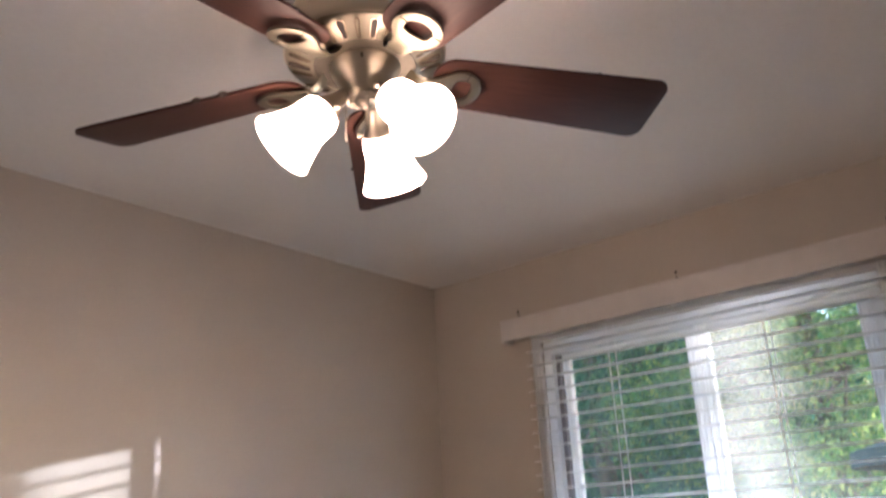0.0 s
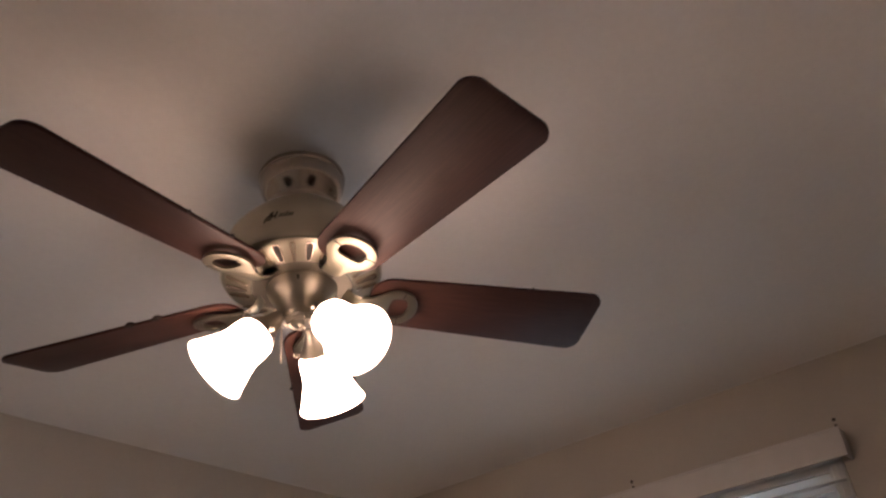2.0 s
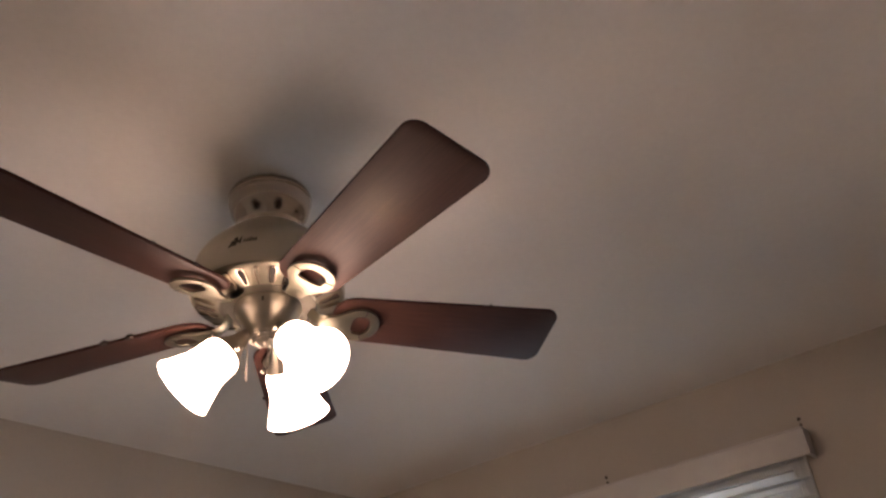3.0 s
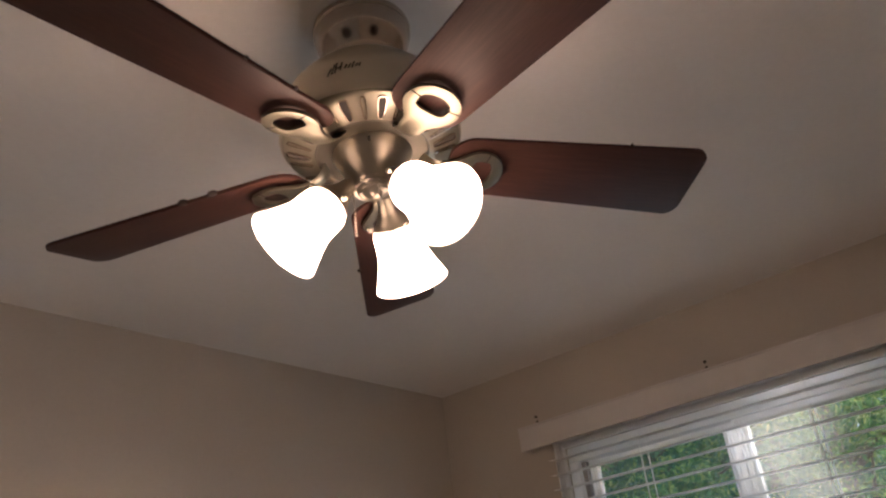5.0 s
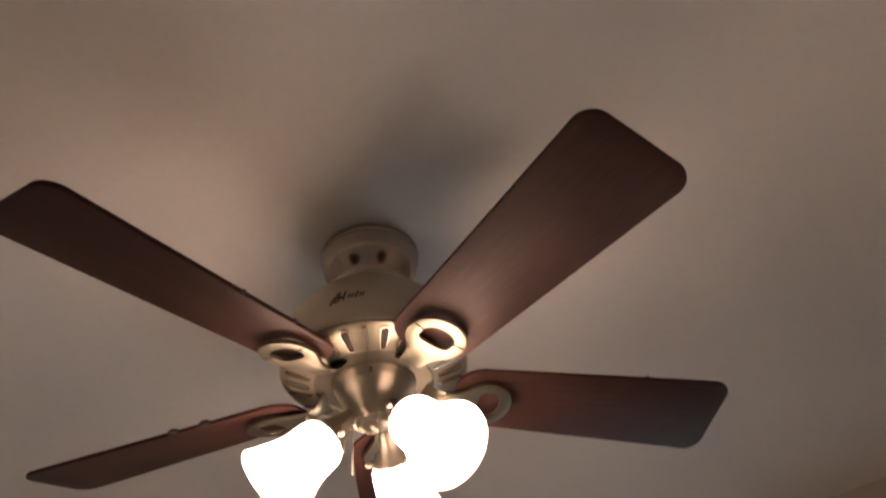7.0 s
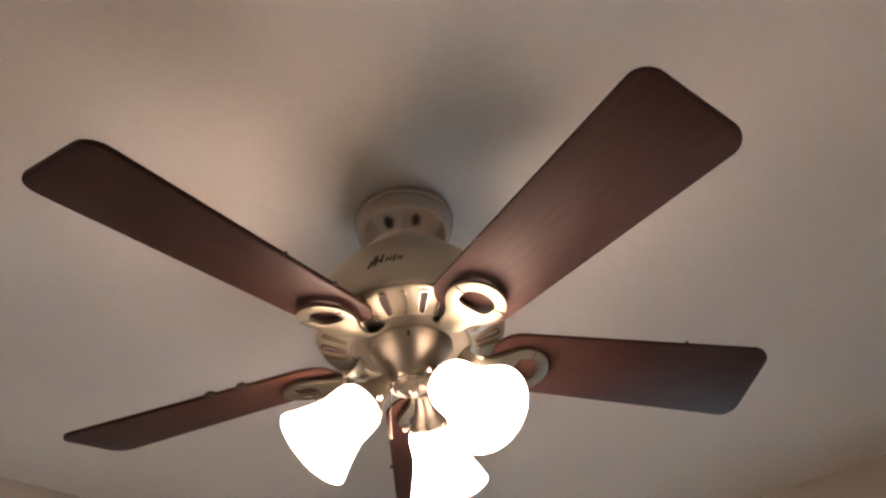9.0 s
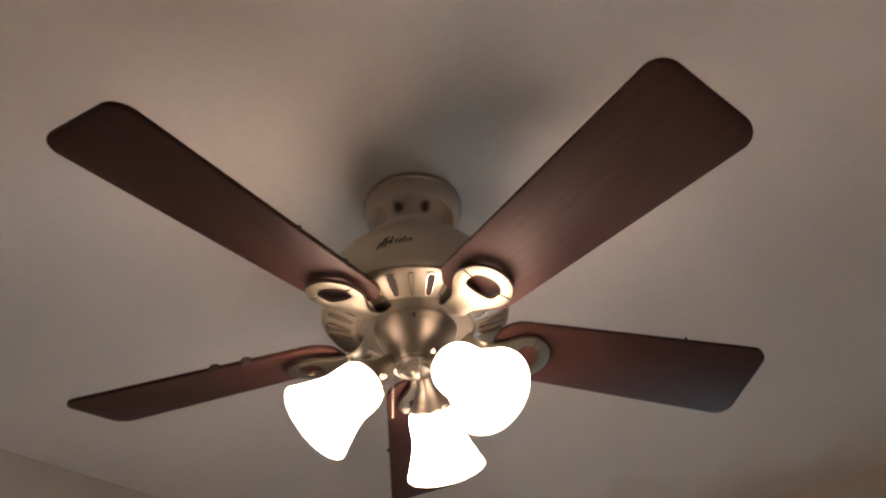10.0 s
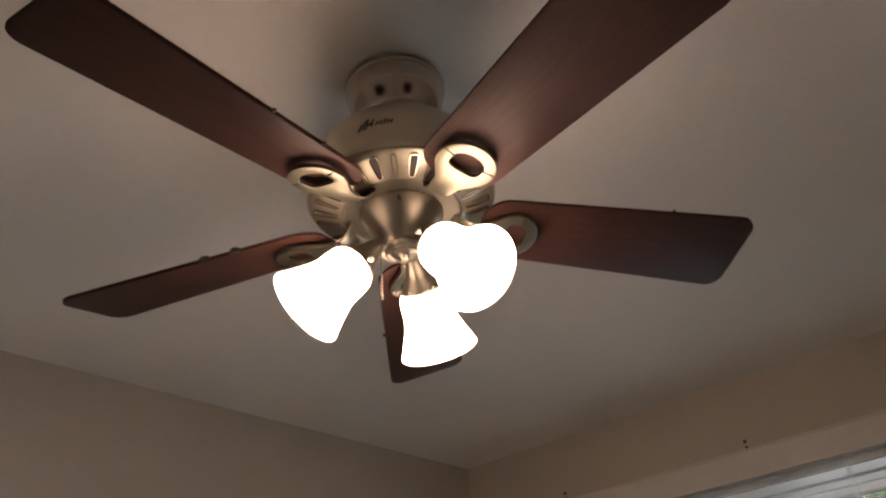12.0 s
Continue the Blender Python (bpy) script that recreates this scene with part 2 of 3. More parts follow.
def lathe(profile, n=64, bm=None, m=None, cap=True):
    """Turn (radius, height) pairs round z."""
    bm = bm or bmesh.new()
    m = m or Matrix()
    rings = []
    for r, z in profile:
        if r < 1e-6:
            rings.append([bm.verts.new(m @ Vector((0, 0, z)))])
        else:
            rings.append([bm.verts.new(m @ Vector((r * math.cos(2 * math.pi * i / n), r * math.sin(2 * math.pi * i / n), z))) for i in range(n)])
    for a, c in zip(rings, rings[1:]):
        for i in range(n):
            j = (i + 1) % n
            if len(a) == 1:
                bm.faces.new((a[0], c[j], c[i]))
            elif len(c) == 1:
                bm.faces.new((a[i], a[j], c[0]))
            else:
                bm.faces.new((a[i], a[j], c[j], c[i]))
    if cap:
        for ring in (rings[0], rings[-1]):
            if len(ring) > 2:
                bm.faces.new(ring)
    return bm


def smooth_profile(points, steps=5):
    """Catmull-Rom through (r, z) pairs."""
    out = []
    for i in range(len(points) - 1):
        p0, p1, p2, p3 = (Vector(points[max(0, min(len(points) - 1, k))]) for k in (i - 1, i, i + 1, i + 2))
        for s in range(steps):
            t = s / steps
            v = 0.5 * (2 * p1 + (p2 - p0) * t + (2 * p0 - 5 * p1 + 4 * p2 - p3) * t * t + (3 * p1 - p0 - 3 * p2 + p3) * t ** 3)
            out.append((max(v.x, 0.0), v.y))
    return out + [tuple(points[-1])]


def plate(outline, z0, z1, bevel=0.0, holes=()):
    """A flat plate from an outline of (x, y), with holes given as loops with as many points as the outline."""
    bm = bmesh.new()
    lower = [bm.verts.new((x, y, z0)) for x, y in outline]
    upper = [bm.verts.new((x, y, z1)) for x, y in outline]
    n = len(outline)
    for i in range(n):
        bm.faces.new((lower[i], lower[(i + 1) % n], upper[(i + 1) % n], upper[i]))
    if holes:
        hole = holes[0]
        hl = [bm.verts.new((x, y, z0)) for x, y in hole]
        hu = [bm.verts.new((x, y, z1)) for x, y in hole]
        for i in range(n):
            j = (i + 1) % n
            bm.faces.new((hl[i], hl[j], hu[j], hu[i]))
            bm.faces.new((lower[i], lower[j], hl[j], hl[i]))
            bm.faces.new((upper[i], upper[j], hu[j], hu[i]))
    else:
        bm.faces.new(lower)
        bm.faces.new(upper)
    if bevel:
        bmesh.ops.recalc_face_normals(bm, faces=bm.faces[:])
        edges = [e for e in bm.edges if len(e.link_faces) == 2 and e.calc_face_angle(0) > radians(60)]
        bmesh.ops.bevel(bm, geom=edges, offset=bevel, segments=2, affect="EDGES", profile=0.6)
    return bm


def tube(points, radius, n=8, bm=None):
    bm = bm or bmesh.new()
    pts = [Vector(p) for p in points]
    rings = []
    for i, p in enumerate(pts):
        d = (pts[min(i + 1, len(pts) - 1)] - pts[max(i - 1, 0)]).normalized()
        side = d.cross(Vector((0.31, 0.22, 0.92))).normalized()
        up = d.cross(side)
        r = radius[i] if isinstance(radius, (list, tuple)) else radius
        rings.append([bm.verts.new(p + r * (side * math.cos(2 * math.pi * k / n) + up * math.sin(2 * math.pi * k / n))) for k in range(n)])
    for a, c in zip(rings, rings[1:]):
        for k in range(n):
            bm.faces.new((a[k], a[(k + 1) % n], c[(k + 1) % n], c[k]))
    bm.faces.new(rings[0])
    bm.faces.new(rings[-1])
    return bm


# ---- the room ----
EAST, WEST, NORTH, SOUTH, TOP = 1.72, -1.72, 1.34, -1.34, 2.419
THICK = 0.12
tagged(part("floor", box((WEST - THICK, SOUTH - THICK, -0.12), (EAST + THICK, NORTH + THICK, 0)), CARPET, smooth=False),
       "plain beige carpeted floor of the bedroom", "floor", kind="structure")
tagged(part("ceiling", box((WEST - THICK, SOUTH - THICK, TOP), (EAST + THICK, NORTH + THICK, TOP + 0.12)), CEILING_PAINT, smooth=False),
       "white painted plaster ceiling with soft stipple", "ceiling", kind="structure")
tagged(part("wall_north", box((WEST, NORTH, 0), (EAST, NORTH + THICK, TOP)), WALL_PAINT, smooth=False),
       "plain beige painted wall", "wall", kind="structure")
tagged(part("wall_south", box((WEST, SOUTH - THICK, 0), (EAST, SOUTH, TOP)), WALL_PAINT, smooth=False),
       "plain beige painted wall", "wall", kind="structure")
tagged(part("wall_west", box((WEST - THICK, SOUTH - THICK, 0), (WEST, NORTH + THICK, TOP)), WALL_PAINT, smooth=False),
       "plain beige painted wall", "wall", kind="structure")
# the wall with the window: four pieces round the opening
WY0, WY1, WZ0, WZ1 = -0.372, 0.812, 0.95, 2.083
bm = bmesh.new()
add_box(bm, (EAST, SOUTH - THICK, 0), (EAST + THICK, WY0, TOP))
add_box(bm, (EAST, WY1, 0), (EAST + THICK, NORTH + THICK, TOP))
add_box(bm, (EAST, WY0, 0), (EAST + THICK, WY1, WZ0))
add_box(bm, (EAST, WY0, WZ1), (EAST + THICK, WY1, TOP))
tagged(part("wall_east", bm, WALL_PAINT, smooth=False), "beige painted wall with a sliding window", "wall", kind="structure")

# ---- the sliding window ----
window = thing("window_1", EAST, 0, WZ0, "white vinyl sliding window with two panes", "window")
window["kind"] = "structure"


def win(name, lo, hi, material, bevel=0.004, label=""):
    """A bar or pane of the window, in room metres."""
    o = Vector((EAST, 0, WZ0))
    return part(name, box(Vector(lo) - o, Vector(hi) - o, bevel), material, window, label, smooth=bevel > 0)


# flat casing on the wall round the opening
win("casing", (EAST - 0.010, WY0 - 0.045, WZ0 - 0.06), (EAST + 0.003, WY0, WZ1), VINYL, 0.002)
win("casing", (EAST - 0.010, WY1, WZ0 - 0.06), (EAST + 0.003, WY1 + 0.040, WZ1), VINYL, 0.002)
win("casing", (EAST - 0.010, WY0 - 0.045, WZ1), (EAST + 0.003, WY1 + 0.040, WZ1 + 0.055), VINYL, 0.002)
for y in (WY0 - 0.043, WY0 - 0.024, WY0 - 0.009, WY1 + 0.003, WY1 + 0.018, WY1 + 0.032):
    win("casing_bead", (EAST - 0.016, y, WZ0 - 0.055), (EAST - 0.009, y + 0.006, WZ1 + 0.050), VINYL, 0.002)
for y0, y1 in ((WY0, WY0 + 0.035), (WY1 - 0.035, WY1)):
    win("window_frame", (EAST + 0.004, y0, WZ0 + 0.05), (EAST + 0.10, y1, WZ1 - 0.051), VINYL)
win("window_frame", (EAST + 0.004, WY0, WZ1 - 0.051), (EAST + 0.10, WY1, WZ1), VINYL)
win("window_sill", (EAST + 0.004, WY0, WZ0), (EAST + 0.10, WY1, WZ0 + 0.05), VINYL)
# strip whose grey colour stands in for the jamb's shade
win("jamb_shade_strip", (EAST + 0.030, 0.759, WZ0 + 0.05), (EAST + 0.050, WY1 - 0.035, WZ1 - 0.053), JAMB_SHADE, 0.001, "dark strip beside the sash standing in for the jamb's shade")
STILE = 0.044
# each sash: two stiles, two rails, a pane
for sy0, sy1, sx, glass in ((0.222, WY1 - 0.035, 0.052, CLEAR_PANE), (WY0 + 0.035, 0.219, 0.020, DUSTY_HAZY_PANE)):
    x0, x1 = EAST + sx, EAST + sx + 0.028
    z0, z1 = WZ0 + 0.05, WZ1 - 0.051
    win("sash_stile", (x0, sy0, z0), (x1, sy0 + STILE, z1), VINYL, 0.003)
    win("sash_stile", (x0, sy1 - STILE, z0), (x1, sy1, z1), VINYL, 0.003)
    win("sash_rail", (x0, sy0 + STILE, z0), (x1, sy1 - STILE, z0 + 0.035), VINYL, 0.003)
    win("sash_rail", (x0, sy0 + STILE, z1 - 0.020), (x1, sy1 - STILE, z1), VINYL, 0.003)
    for y in (sy0, sy1 - STILE):
        for off, wide in ((0.006, 0.006), (0.018, 0.004), (0.030, 0.007)):
            win("stile_bead", (x0 - 0.004, y + off, z0 + 0.002), (x0 + 0.001, y + off + wide, z1 - 0.002), VINYL, 0.001)
    win("pane", (x0 + 0.012, sy0 + STILE, z0 + 0.035), (x0 + 0.016, sy1 - STILE, z1 - 0.020), glass, 0)

# ---- the blind ----
BX0, BX1, BY0, BY1 = 1.658, 1.708, -0.415, 0.848
blind = thing("window_blind", 1.683, 0.2, 2.18, "white slatted blind, slats open, hanging over the window", "blind")


def hung(name, bm, material, label="", smooth=True):
    bmesh.ops.translate(bm, verts=bm.verts[:], vec=(-1.683, -0.2, -2.18))
    return part(name, bm, material, blind, label, smooth)


hung("headrail", box((BX0 + 0.002, BY0, 2.105), (BX1 + 0.008, BY1, 2.155), 0.003), SLAT_WHITE)
for y in (-0.449, 0.939):
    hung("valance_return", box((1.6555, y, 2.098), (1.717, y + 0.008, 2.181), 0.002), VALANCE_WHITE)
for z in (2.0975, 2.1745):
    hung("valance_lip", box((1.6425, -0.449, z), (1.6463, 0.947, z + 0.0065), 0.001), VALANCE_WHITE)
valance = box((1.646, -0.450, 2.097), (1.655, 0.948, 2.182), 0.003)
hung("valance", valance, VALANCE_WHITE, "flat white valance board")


def slat_mesh():
    """A slightly crowned slat."""
    bm = bmesh.new()
    rows = []
    for i in range(7):
        u = i / 6 * 2 - 1
        h = 0.002 * (1 - u * u)
        rows.append([bm.verts.new((u * 0.0245, y, h + s)) for y in (BY0 - 0.2, BY1 - 0.2) for s in (-0.0012, 0.0012)])
    for a, c in zip(rows, rows[1:]):
        bm.faces.new((a[0], c[0], c[2], a[2]))
        bm.faces.new((a[1], a[3], c[3], c[1]))
        bm.faces.new((a[0], a[1], c[1], c[0]))
        bm.faces.new((a[2], c[2], c[3], a[3]))
    bm.faces.new((rows[0][0], rows[0][2], rows[0][3], rows[0][1]))
    bm.faces.new((rows[-1][0], rows[-1][1], rows[-1][3], rows[-1][2]))
    return bm


SLAT_TILT = -4.0
slat = None
for i in range(21):
    z = 2.044 - 0.0499 * i + random.uniform(-0.0012, 0.0012) - 2.18
    m = pose(0, 0, z, random.uniform(-0.06, 0.06), SLAT_TILT + random.uniform(-1.5, 1.5), 0)
    if slat is None:
        slat = part("slat", slat_mesh(), SLAT_WHITE, blind, at=m)
    else:
        again(slat, m)
hung("bottom_rail", box((BX0 + 0.003, BY0, 0.985), (BX1 - 0.003, BY1, 1.003), 0.003), SLAT_WHITE)
for y in (-0.043, 0.500):
    for x in (BX0 - 0.001, BX1 + 0.001):
        hung("ladder_cord", tube([(x, y, 1.0), (x, y + 0.001, 1.5), (x, y, 2.11)], 0.0019, 6), CORD)
hung("lift_cord", tube([(1.683, -0.030, 1.0), (1.683, -0.030, 2.11)], 0.001, 6), CORD)

# screws left in the wall above the valance
for i, y in enumerate((0.906, 0.238, -0.434)):
    hook = thing("wall_screw", EAST, y, 2.2230, "small dark screw stuck in the wall over the blind", "screw", "screws above the window")
    part("screw_head", lathe([(0.0, 0.0), (0.0022, 0.0), (0.0022, 0.006), (0.0058, 0.007), (0.0045, 0.010), (0.0, 0.0105)], 14), SCREW, hook, at=pose(0, 0, 0, 0, -90, 0))
    part("screw_hole", lathe([(0.0, 0.0), (0.0046, 0.0), (0.0042, 0.0030), (0.0, 0.0025)], 12), INK, hook, at=pose(0, 0.001, -0.0165, 0, -90, 0))

# ---- the ceiling fan ----
PHI = -32.27
BLADE_Z = 2.1515
PITCH = -14.2
fan = thing("ceiling_fan", 0, 0, TOP, "brushed nickel ceiling fan with five dark wooden blades and lit lamps", "ceiling fan")


def fan_part(name, bm, material, label="", parent=None, at=None, smooth=True):
    return part(name, bm, material, parent or fan, label, smooth, at)


def down(profile):
    return [(r, z - TOP) for r, z in profile]


fan_part("canopy", lathe(down([(0.0, 2.4188), (0.076, 2.4188), (0.0795, 2.4165), (0.0810, 2.411), (0.0800, 2.4065), (0.0780, 2.404), (0.0795, 2.402), (0.0795, 2.398),
                               (0.077, 2.394)] + smooth_profile([(0.077, 2.393), (0.0765, 2.386), (0.0735, 2.376), (0.0675, 2.366), (0.0595, 2.357), (0.0550, 2.349), (0.0535, 2.340), (0.0535, 2.325)], 5) + [(0.0, 2.322)]), 72),
         CANOPY_NICKEL, "stepped brushed nickel canopy")
HOUSING = smooth_profile([(0.045, 2.341), (0.060, 2.334), (0.080, 2.317), (0.101, 2.298), (0.120, 2.277), (0.1325, 2.256), (0.1385, 2.234), (0.1395, 2.205)], 6) + \
    [(0.1400, 2.196), (0.1395, 2.191), (0.1375, 2.188)]
SKIRT = smooth_profile([(0.1372, 2.1878), (0.1330, 2.1835), (0.112, 2.1755), (0.088, 2.1690)], 6)
MOTOR_PLATE = [(0.0880, 2.1689), (0.0865, 2.1682), (0.0845, 2.1690), (0.0835, 2.1720), (0.0760, 2.1730), (0.0750, 2.1715), (0.0735, 2.1730), (0.0630, 2.1735)]


def housing_radius(z):
    """The housing's radius at a height on the dome."""
    for (r0, z0), (r1, z1) in zip(HOUSING, HOUSING[1:]):
        if z1 <= z <= z0 and z1 < z0:
            return r0 + (r1 - r0) * (z0 - z) / (z0 - z1)
    return 0.139


housing = fan_part("motor_housing", lathe(down(HOUSING), 96), DOME_NICKEL, "domed brushed nickel motor housing")
skirt = fan_part("vent_skirt", lathe(down(SKIRT), 96), SHADED_SKIRT, "sloping nickel skirt with vent slots, underside shade in its colour")
fan_part("motor_plate", lathe(down(MOTOR_PLATE), 96), DULL_METAL, "dark recess under the motor")
fan_part("switch_housing", lathe(down([(0.0640, 2.1705), (0.0606, 2.1695), (0.0610, 2.1675), (0.0608, 2.1645), (0.0600, 2.1630)] +
                                      smooth_profile([(0.0596, 2.162), (0.0570, 2.155), (0.0515, 2.145), (0.0450, 2.134), (0.0400, 2.123), (0.0362, 2.113)], 5) +
                                      [(0.0365, 2.112), (0.034, 2.109), (0.022, 2.108), (0.0, 2.107)]), 64), SWITCH_NICKEL, "tapered nickel switch housing")
fan_part("rosette", lathe(down([(0.030, 2.110), (0.0335, 2.1085), (0.0345, 2.106), (0.0325, 2.1045), (0.0285, 2.1055), (0.0270, 2.1040), (0.0285, 2.1025), (0.0250, 2.1010), (0.0205, 2.1030),
                                (0.0190, 2.1000), (0.0120, 2.0975), (0.0085, 2.0950), (0.0060, 2.0920), (0.0, 2.0910)]), 48), BRIGHT_NICKEL, "small turned rosette under the switch housing")
fan_part("plate_seam", box((0.0640, -0.0006, -0.0012), (0.0870, 0.0006, 0.0012)), DARK_SLOT, at=Matrix.Rotation(radians(-141), 4, "Z") @ pose(0, 0, 2.1705 - TOP, 0, 0, 0), smooth=False)
fan_part("reverse_switch", box((-0.0022, -0.0012, -0.004), (0.0022, 0.0022, 0.004), 0.0008), DULL_METAL, at=Matrix.Rotation(radians(-140), 4, "Z") @ pose(0.0588, 0, 2.158 - TOP, 0, 0, -90))


# vent slots round the lower slope of the housing, in groups between the brackets
def slot_loop(w0, w1, h, n=24):
    out = []
    for i in range(n):
        a = 2 * math.pi * i / n
        c, s = math.cos(a), math.sin(a)
        y = math.copysign(abs(s) ** 0.45, s) * h / 2
        w = w0 + (w1 - w0) * (y / h + 0.5)
        out.append((math.copysign(abs(c) ** 0.45, c) * w / 2, y))
    return out


def slot_frame(w0, w1, h, rim):
    outer = slot_loop(w0 + 2 * rim, w1 + 2 * rim, h + 2 * rim)
    return plate(outer, 0.0, 0.0028, 0.0, [slot_loop(w0, w1, h)])


# lighter rims paint the light they catch; dark plates paint the openings' shade
rim_mesh, fill_mesh, thin_mesh = None, None, None
for k in range(5):
    for off, wide in ((-25.0, False), (-13.0, True), (0.0, False), (13.0, True), (25.0, False)):
        a = radians(PHI + 72 * k + 36 + off)
        r, z, slope = 0.1115, 2.1750, 71.0
        m = Matrix.Translation((r * math.cos(a), r * math.sin(a), z - TOP)) @ Matrix.Rotation(a, 4, "Z") @ pose(0, 0, 0, 0, 90 + slope, 0) @ pose(0, 0, 0, 0, 0, 90)
        if wide:
            if rim_mesh is None:
                rim_mesh = part("vent_rim", slot_frame(0.0070, 0.0125, 0.035, 0.0013), CANOPY_NICKEL, skirt, at=m)
                fill_mesh = part("vent_slot", plate(slot_loop(0.0070, 0.0125, 0.035), 0.0, 0.0012), DARK_SLOT, skirt, at=m, label="dark vent opening")
            else:
                again(rim_mesh, m)
                again(fill_mesh, m)
        elif thin_mesh is None:
            thin_mesh = part("vent_rib", slot_frame(0.0030, 0.0068, 0.036, 0.0011), CANOPY_NICKEL, skirt, at=m)
        else:
            again(thin_mesh, m)

# the maker's mark: a few plain dark strokes on the dome
MARK_A, MARK_Z = -149.3, 2.230
STROKES = ((-9.0, -0.004, 2.6, 0.012), (-6.5, 0.000, 2.0, 0.016), (-4.8, 0.001, 1.6, 0.018), (-3.6, 0.000, 3.0, 0.003), (-1.6, 0.002, 1.5, 0.014), (1.2, 0.000, 1.6, 0.006),
           (3.4, 0.000, 1.6, 0.007), (5.6, 0.001, 1.6, 0.010), (7.6, 0.000, 1.4, 0.006), (9.4, 0.000, 1.2, 0.006))
for da, dz, la, lz in STROKES:
    pts = []
    for u in (-0.5, -0.2, 0.2, 0.5):
        a, z = radians(MARK_A + da + la * u), MARK_Z + dz + lz * u
        r = housing_radius(z) + 0.0002
        pts.append((r * math.cos(a), r * math.sin(a), z - TOP))
    fan_part("maker_mark", tube(pts, 0.0013, 6), INK, "dark script-like mark drawn as plain strokes", housing)

# blades
ROOT, TIP, ROOT_W, TIP_W = 0.118, 0.5605, 0.0550, 0.0750
DROOP = 1.1


def blade_outline():
    def arc(cx, cy, r, a0, a1, n=7):
        return [(cx + r * math.cos(radians(a0 + (a1 - a0) * i / (n - 1))), cy + r * math.sin(radians(a0 + (a1 - a0) * i / (n - 1)))) for i in range(n)]
    r1, r0 = 0.026, 0.040
    return arc(TIP - r1, TIP_W - r1, r1, 0, 88) + arc(ROOT + r0, ROOT_W - r0 + 0.001, r0, 92, 180) + arc(ROOT + r0, -ROOT_W + r0 - 0.001, r0, 180, 268) + arc(TIP - r1, -TIP_W + r1, r1, 272, 360)


def bracket_bm():
    """Cast bracket: one flat plate with a D-shaped eyelet under the blade and a flared neck, which steps up to the flywheel."""
    n = 64
    outer, inner = [], []
    for i in range(n):
        a = 2 * math.pi * i / n
        c, v = math.cos(a), math.sin(a)
        bend = math.acos(max(-1.0, min(1.0, c)))
        if bend <= radians(118):
            outer.append((0.167 + 0.039 * c, 0.0415 * v))
        else:
            # the flared side of the neck, from the ring to the hub
            u = (bend - radians(118)) / radians(62)
            x = 0.1487 - 0.0507 * u ** 0.8
            w = 0.0168 + 0.0198 * (1 - min(1.0, u * 1.35)) ** 2.1
            if u > 0.86:
                w *= max(0.0, (1 - u) / 0.14) ** 0.5
            outer.append((x, math.copysign(w, v)))
        if c > 0:
            inner.append((0.1725 + 0.0160 * c, 0.0235 * v))
        else:
            inner.append((0.1725 - 0.0190 * abs(c) ** 0.4, 0.0235 * math.copysign(abs(v) ** 0.7, v)))
    bm = plate(outer, -0.0165, -0.0105, 0.0013, [inner])
    secs = []
    for x, w, z in ((0.1040, 0.0160, -0.0128), (0.0975, 0.0158, -0.0115), (0.0905, 0.0155, -0.0080), (0.0840, 0.0152, -0.0025), (0.0775, 0.0150, 0.0060), (0.0715, 0.0148, 0.0170)):
        secs.append([bm.verts.new((x, w * math.cos(t), z + 0.0033 * math.sin(t))) for t in [2 * math.pi * k / 16 for k in range(16)]])
    for p, q in zip(secs, secs[1:]):
        for k in range(16):
            bm.faces.new((p[k], p[(k + 1) % 16], q[(k + 1) % 16], q[k]))
    bm.faces.new(secs[0])
    bm.faces.new(secs[-1])
    return bm


blade_mesh = bracket_mesh = lint_mesh = None
LINT_SPOTS = {2: ((0.245, 1), (0.296, 1)), 3: ((0.215, 1), (0.300, 1)), 0: ((0.415, -1),), 1: ((0.34, 1),)}
for k in range(5):
    turn = Matrix.Translation((0, 0, BLADE_Z - TOP)) @ Matrix.Rotation(radians(PHI + 72 * k), 4, "Z") @ Matrix.Translation((TIP, 0, 0)) @ Matrix.Rotation(radians(DROOP), 4, "Y") @ Matrix.Translation((-TIP, 0, 0)) @ Matrix.Rotation(radians(PITCH), 4, "X")
    if blade_mesh is None:
        blade_mesh = fan_part("blade", plate(blade_outline(), -0.0032, 0.0032, 0.0012), BLADE_WOOD, "dark walnut fan blade", at=turn)
        bracket_mesh = fan_part("blade_bracket", bracket_bm(), BRACKET_NICKEL, "cast nickel bracket with a wedge-shaped eyelet", at=turn)
        blade, bracket = blade_mesh, bracket_mesh
    else:
        blade, bracket = again(blade_mesh, turn), again(bracket_mesh, turn)
    for side in (1, -1):
        # casting seams across the eyelet's rim
        t = radians(80 * side)
        ends = [(0.170 + c * math.cos(t), (c + 0.0025) * math.sin(t), -0.0169) for c in (0.0200, 0.0375)]
        part("seam", tube(ends, 0.0009, 5), DARK_SLOT, bracket)
    for x, side in LINT_SPOTS.get(k, ()):
        half = ROOT_W + (TIP_W - ROOT_W) * (x - ROOT) / (TIP - ROOT)
        m = pose(x, side * (half + 0.001), 0.001, 20 * x, 0, 100 * x) @ Matrix.Scale(1.7 if k == 2 else 0.9, 4)
        if lint_mesh is None:
            bm = bmesh.new()
            bmesh.ops.create_icosphere(bm, subdivisions=2, radius=0.0036)
            for v in bm.verts:
                v.co = Vector((v.co.x * 1.5, v.co.y * 0.8, v.co.z * 0.9)) * (1 + 0.5 * noise.noise(v.co * 300))
            lint_mesh = part("lint_clump", bm, LINT, blade, "small grey clump of lint", at=m)
        else:
            again(lint_mesh, m, blade)

